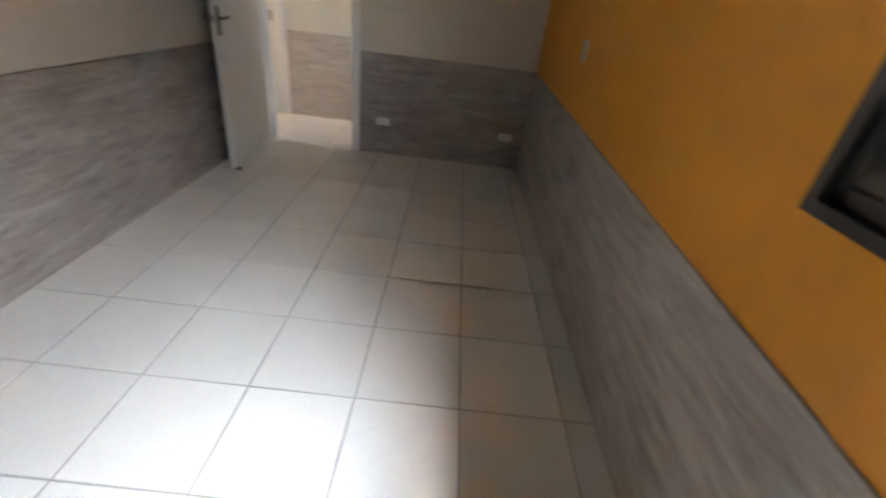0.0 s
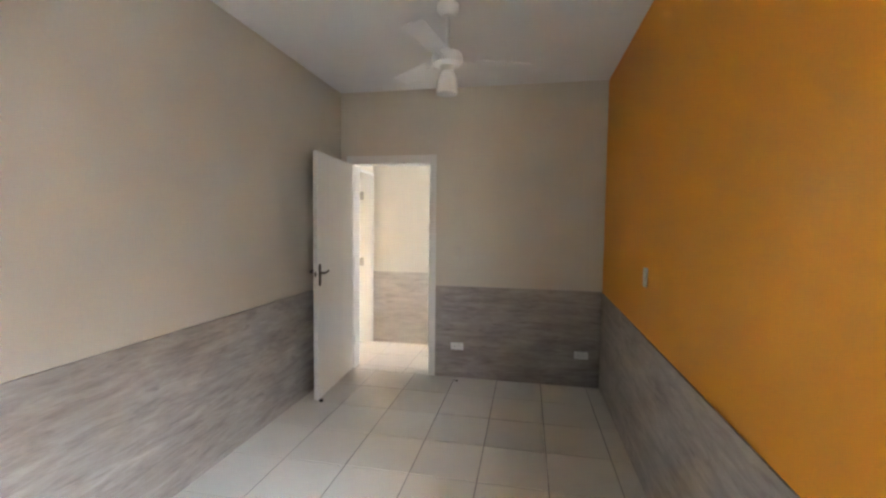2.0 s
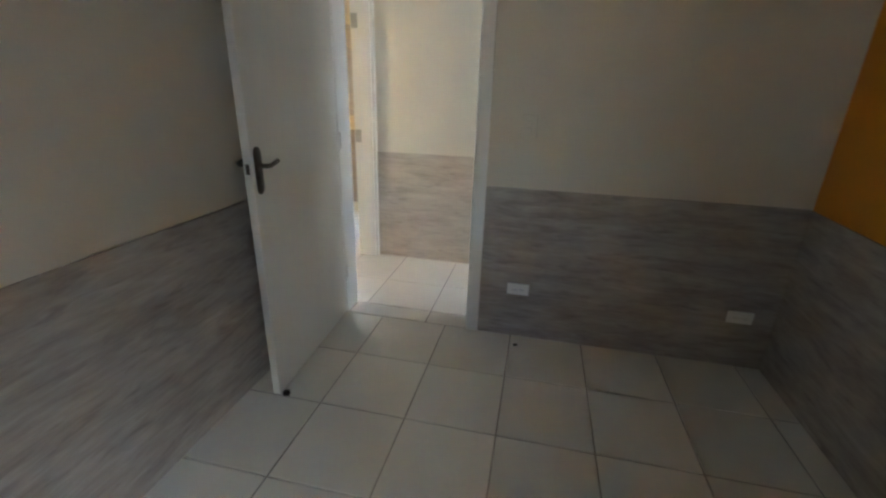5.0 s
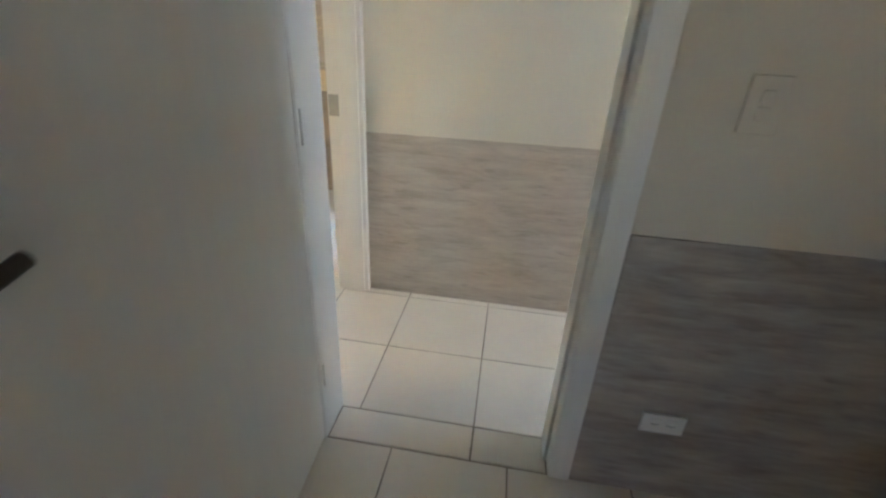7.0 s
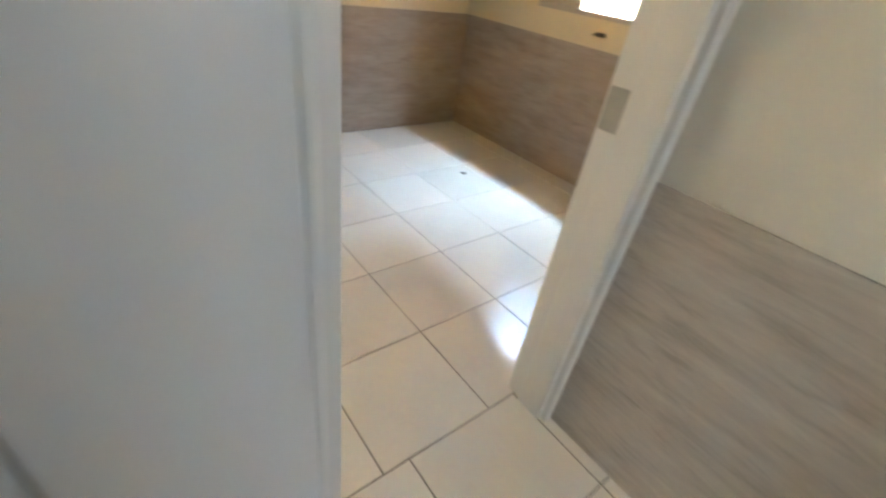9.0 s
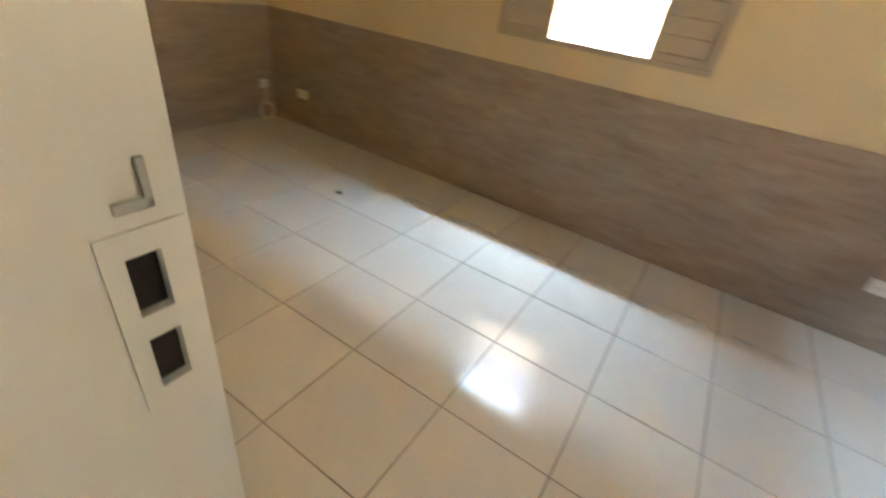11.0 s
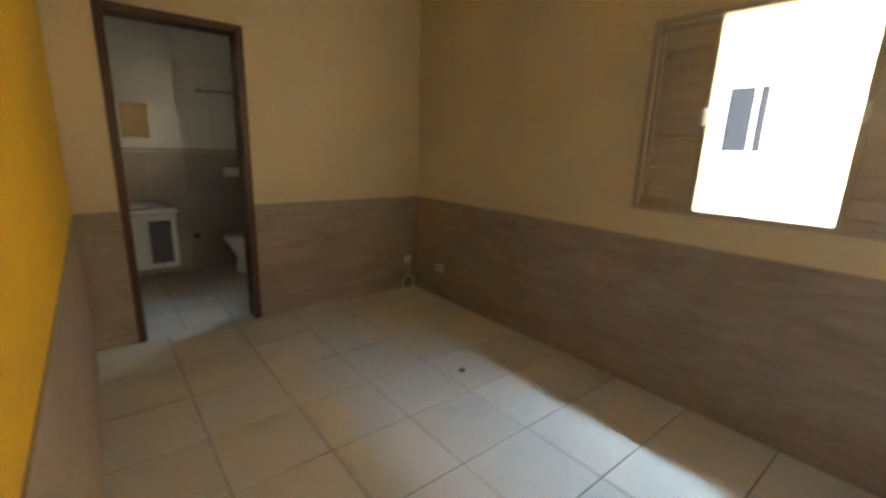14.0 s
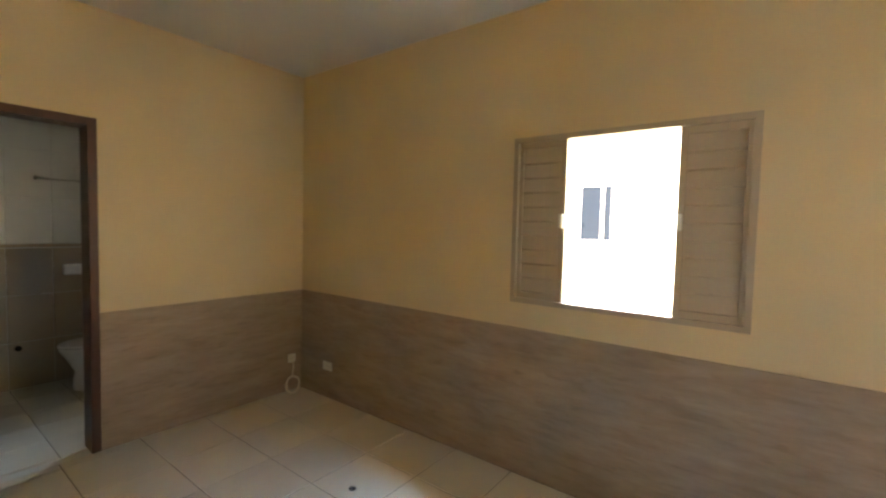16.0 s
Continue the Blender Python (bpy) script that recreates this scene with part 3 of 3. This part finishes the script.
# ---- bathroom ----
def toilet(x, y):
    ob = thing("toilet", "white ceramic toilet with its lid closed", "toilet", pose(x, y, 0, rz=-90))
    part("bowl", lathe(bmesh.new(), [(0.11, 0), (0.115, 0.05), (0.10, 0.16), (0.15, 0.28), (0.19, 0.36), (0.19, 0.385)], (0, 0.02, 0), 28, 0.95, 1.2), M_CERAMIC, ob, smooth=True)
    part("seat", lathe(bmesh.new(), [(0.185, 0.386), (0.197, 0.395), (0.19, 0.41), (0.05, 0.416)], (0, 0.02, 0), 28, 0.95, 1.2), M_CERAMIC, ob, smooth=True)
    part("cistern", boxes((-0.18, 0.18, -0.34, -0.18, 0.36, 0.70), bevel=0.02), M_CERAMIC, ob)
    part("lid", boxes((-0.19, 0.19, -0.345, -0.17, 0.701, 0.73), bevel=0.01), M_CERAMIC, ob)
    part("foot", boxes((-0.09, 0.09, -0.30, -0.05, 0, 0.36), bevel=0.02), M_CERAMIC, ob)


toilet(-4.10, BS + 0.37)
ob = thing("vanity_cabinet", "white wall-hung vanity with a smoked door panel", "cabinet", pose(-3.19, BS + 0.008, 0))
part("body", boxes((-0.255, 0.255, 0, 0.33, 0.135, 0.66), bevel=0.004), M_PLASTIC, ob)
part("door", boxes((-0.25, 0.0, 0.331, 0.345, 0.14, 0.655), (0.004, 0.25, 0.331, 0.345, 0.14, 0.655), bevel=0.003), M_PLASTIC, ob)
part("panel", boxes((-0.21, -0.03, 0.3452, 0.349, 0.19, 0.60), bevel=0.002), M_SMOKED, ob, "dark smoked glass door panel")
bm = boxes((-0.275, 0.275, 0, 0.37, 0.661, 0.70), bevel=0.012)
lathe(bm, [(0.10, 0.70), (0.165, 0.72), (0.175, 0.74), (0.15, 0.735), (0.07, 0.702)], (0, 0.18, 0), 28, 1.2, 0.85)
part("basin", bm, M_CERAMIC, ob, smooth=True)
part("tap", tube(bmesh.new(), [(0, 0.05, 0.70), (0, 0.05, 0.80), (0, 0.08, 0.83), (0, 0.14, 0.82)], 0.012), M_STEEL, ob)
ob = thing("wall_mirror", "frameless rectangular mirror above the vanity", "mirror", pose(-3.24, BS + 0.019, 1.36, rz=-2.8))
part("glass", boxes((-0.11, 0.11, 0, 0.006, 0, 0.31), bevel=0.001), M_MIRROR, ob)
ob = thing("paper_holder", "white ceramic paper holder on the tiles", "paper holder", pose(-4.04, BS + 0.008, 1.03))
part("holder", boxes((-0.08, 0.08, 0, 0.07, -0.05, 0.05), bevel=0.015), M_CERAMIC, ob)
ob = thing("waste_pipe", "short dark waste outlet in the wall", "pipe", pose(-3.66, BS + 0.008, 0.36))
part("pipe", tube(bmesh.new(), [(0, 0, 0), (0, 0.03, 0)], 0.022, 14), M_DARK_HOLESHADE, ob)
ob = thing("towel_bar", "thin steel bar high on the bathroom wall", "towel bar", pose(-3.95, BS + 0.008, 1.84))
part("bar", tube(bmesh.new(), [(-0.16, 0.05, 0), (0.16, 0.05, 0)], 0.008), M_STEEL, ob)
for x in (-0.15, 0.15):
    part("bracket", boxes((x - 0.012, x + 0.012, 0, 0.055, -0.012, 0.012), bevel=0.002), M_STEEL, ob)
setting("trim_tile_border", boxes((BW, BE, BS, BS + 0.012, 1.235, 1.265), bevel=0.003), M_BATHLOW, "narrow border strip capping the lower tiles", "tile border")

# ---- outside ----
ob = thing("neighbour_house", "sunlit cream rendered house across the alley", "house")
part("wall", boxes((-11, -7.3, -9, 9, -0.2, 3.3)), M_CREAM, ob)
part("roof", boxes((-11.2, -7.2, -9.2, 9.2, 3.3, 3.45)), M_ROOF, ob)
wy0, wy1, wz0, wz1 = -1.16, -0.80, 1.37, 1.98
w = part("window", boxes((-7.31, -7.285, wy0, wy1, wz0, wz0 + 0.035), (-7.31, -7.285, wy0, wy1, wz1 - 0.035, wz1), (-7.31, -7.2852, wy0, wy0 + 0.03, wz0 + 0.035, wz1 - 0.035),
                         (-7.31, -7.2852, wy1 - 0.03, wy1, wz0 + 0.035, wz1 - 0.035), (-7.31, -7.283, wy1 - 0.13, wy1 - 0.10, wz0 + 0.035, wz1 - 0.035)), M_RENDER, ob)
part("pane", boxes((-7.305, -7.295, wy0 + 0.03, wy1 - 0.13, wz0 + 0.035, wz1 - 0.035)), M_GREYGLASS, w)
part("pane", boxes((-7.305, -7.295, wy1 - 0.10, wy1 - 0.03, wz0 + 0.035, wz1 - 0.035)), M_GREYGLASS, w)
# unseen block, its height set to keep direct sun out of window_1
ob = thing("east_sun_block", "unseen white block, tall enough to keep sun off the side window", "house")
part("wall", boxes((3.2, 8, -10, 8, -0.2, 6.9)), M_RENDER, ob)
part("roof", boxes((3.1, 8.1, -10.1, 8.1, 6.9, 7.05)), M_ROOF, ob)
# added reflector: a sunlit wall that brightens window_2 from outside
ob = thing("north_bounce_wall", "unseen cream wall added to bounce sun into the north window", "wall")
part("wall", boxes((-7.3, 3.2, 5.2, 5.4, -0.2, 2.6)), M_CREAM, ob)
part("coping", boxes((-7.3, 3.2, 5.15, 5.45, 2.6, 2.66)), M_ROOF, ob)


# ---- tiles, one object each ----
TILES = {}


def tile_mesh(w, d, mat, thick=0.006):
    key = (round(w, 4), round(d, 4), mat.name, thick)
    if key not in TILES:
        bm = bmesh.new()
        c = 0.0018
        rings = []
        for z, o in ((-thick, 0), (-c, 0), (0, c)):
            rings.append([bm.verts.new((x, y, z)) for x, y in ((o, o), (w - o, o), (w - o, d - o), (o, d - o))])
        for a, b in zip(rings, rings[1:]):
            for k in range(4):
                bm.faces.new((a[k], a[(k + 1) % 4], b[(k + 1) % 4], b[k]))
        bm.faces.new(rings[-1])
        TILES[key] = mesh_of("tile", bm, mat)
    return TILES[key]


def cells(lo, hi, origin, pitch):
    """Spans of a grid line with pitch through origin, cut at lo and hi."""
    k = math.floor((lo - origin) / pitch)
    out = []
    while origin + k * pitch < hi - 0.004:
        a, b = max(lo, origin + k * pitch), min(hi, origin + (k + 1) * pitch)
        if b - a > 0.012:
            out.append((a, b))
        k += 1
    return out


rnd = random.Random(4)


def tiled_floor(name, x0, x1, y0, y1, ox, oy, pitch, label, joint=0.005, pitch_y=None):
    base = setting(name, boxes((x0, x1, y0, y1, -0.15, -0.0028)), M_GROUT, label, "floor")
    for a, b in cells(x0, x1, ox, pitch):
        for c, d in cells(y0, y1, oy, pitch_y or pitch):
            q = new("tile", tile_mesh(b - a - joint, d - c - joint, M_TILE))
            q.parent = base
            q.location = (a + joint / 2, c + joint / 2, rnd.uniform(-0.0006, 0.0002))
    return base


tiled_floor("floor_1", X1, 0, Y1, 0, -0.945, 0.0, 0.410, "glossy cream floor tiles with dark joints", pitch_y=0.421)
tiled_floor("floor_2", D1L, D1R, 0.0, HS, -1.895, -0.25, 0.54, "narrow tiled threshold strip", 0.006, pitch_y=0.425)
tiled_floor("floor_3", -2.345, HE, HS, HN, -2.345, 0.552, 0.45, "glossy cream hall floor tiles")
tiled_floor("floor_4", -2.731, -2.345, HS, HN, -2.731, 0.552, 0.386, "cream tiles running through the doorway", pitch_y=0.45)
tiled_floor("floor_5", XW, -2.731, YS, YN, -3.575, 0.463, 0.424, "glossy cream floor tiles with dark joints", pitch_y=0.421)
tiled_floor("floor_6", BW, BE, BS, YS - 0.075, -3.6, -3.4, 0.33, "pale bathroom floor tiles")
setting("floor_sill", boxes((B1, B2, YS - 0.075, YS, -0.15, -0.001)), M_BATHUP, "pale stone sill under the bathroom doorway", "sill")

for band, (z0, z1, mat) in enumerate(((0.0, 1.235, M_BATHLOW), (1.265, H1, M_BATHUP))):
    base = bpy.data.objects["wall_bathroom_back"]
    for a, b in cells(BW, BE, -3.6, 0.30):
        for c, d in cells(z0, z1, z0, 0.41):
            q = new("tile", tile_mesh(b - a - 0.003, d - c - 0.003, mat))
            q.parent = base
            q.matrix_basis = pose(a + 0.0015, BS + 0.007, c + 0.0015, 90, 0, 0) @ Matrix.Diagonal((1, 1, -1, 1))
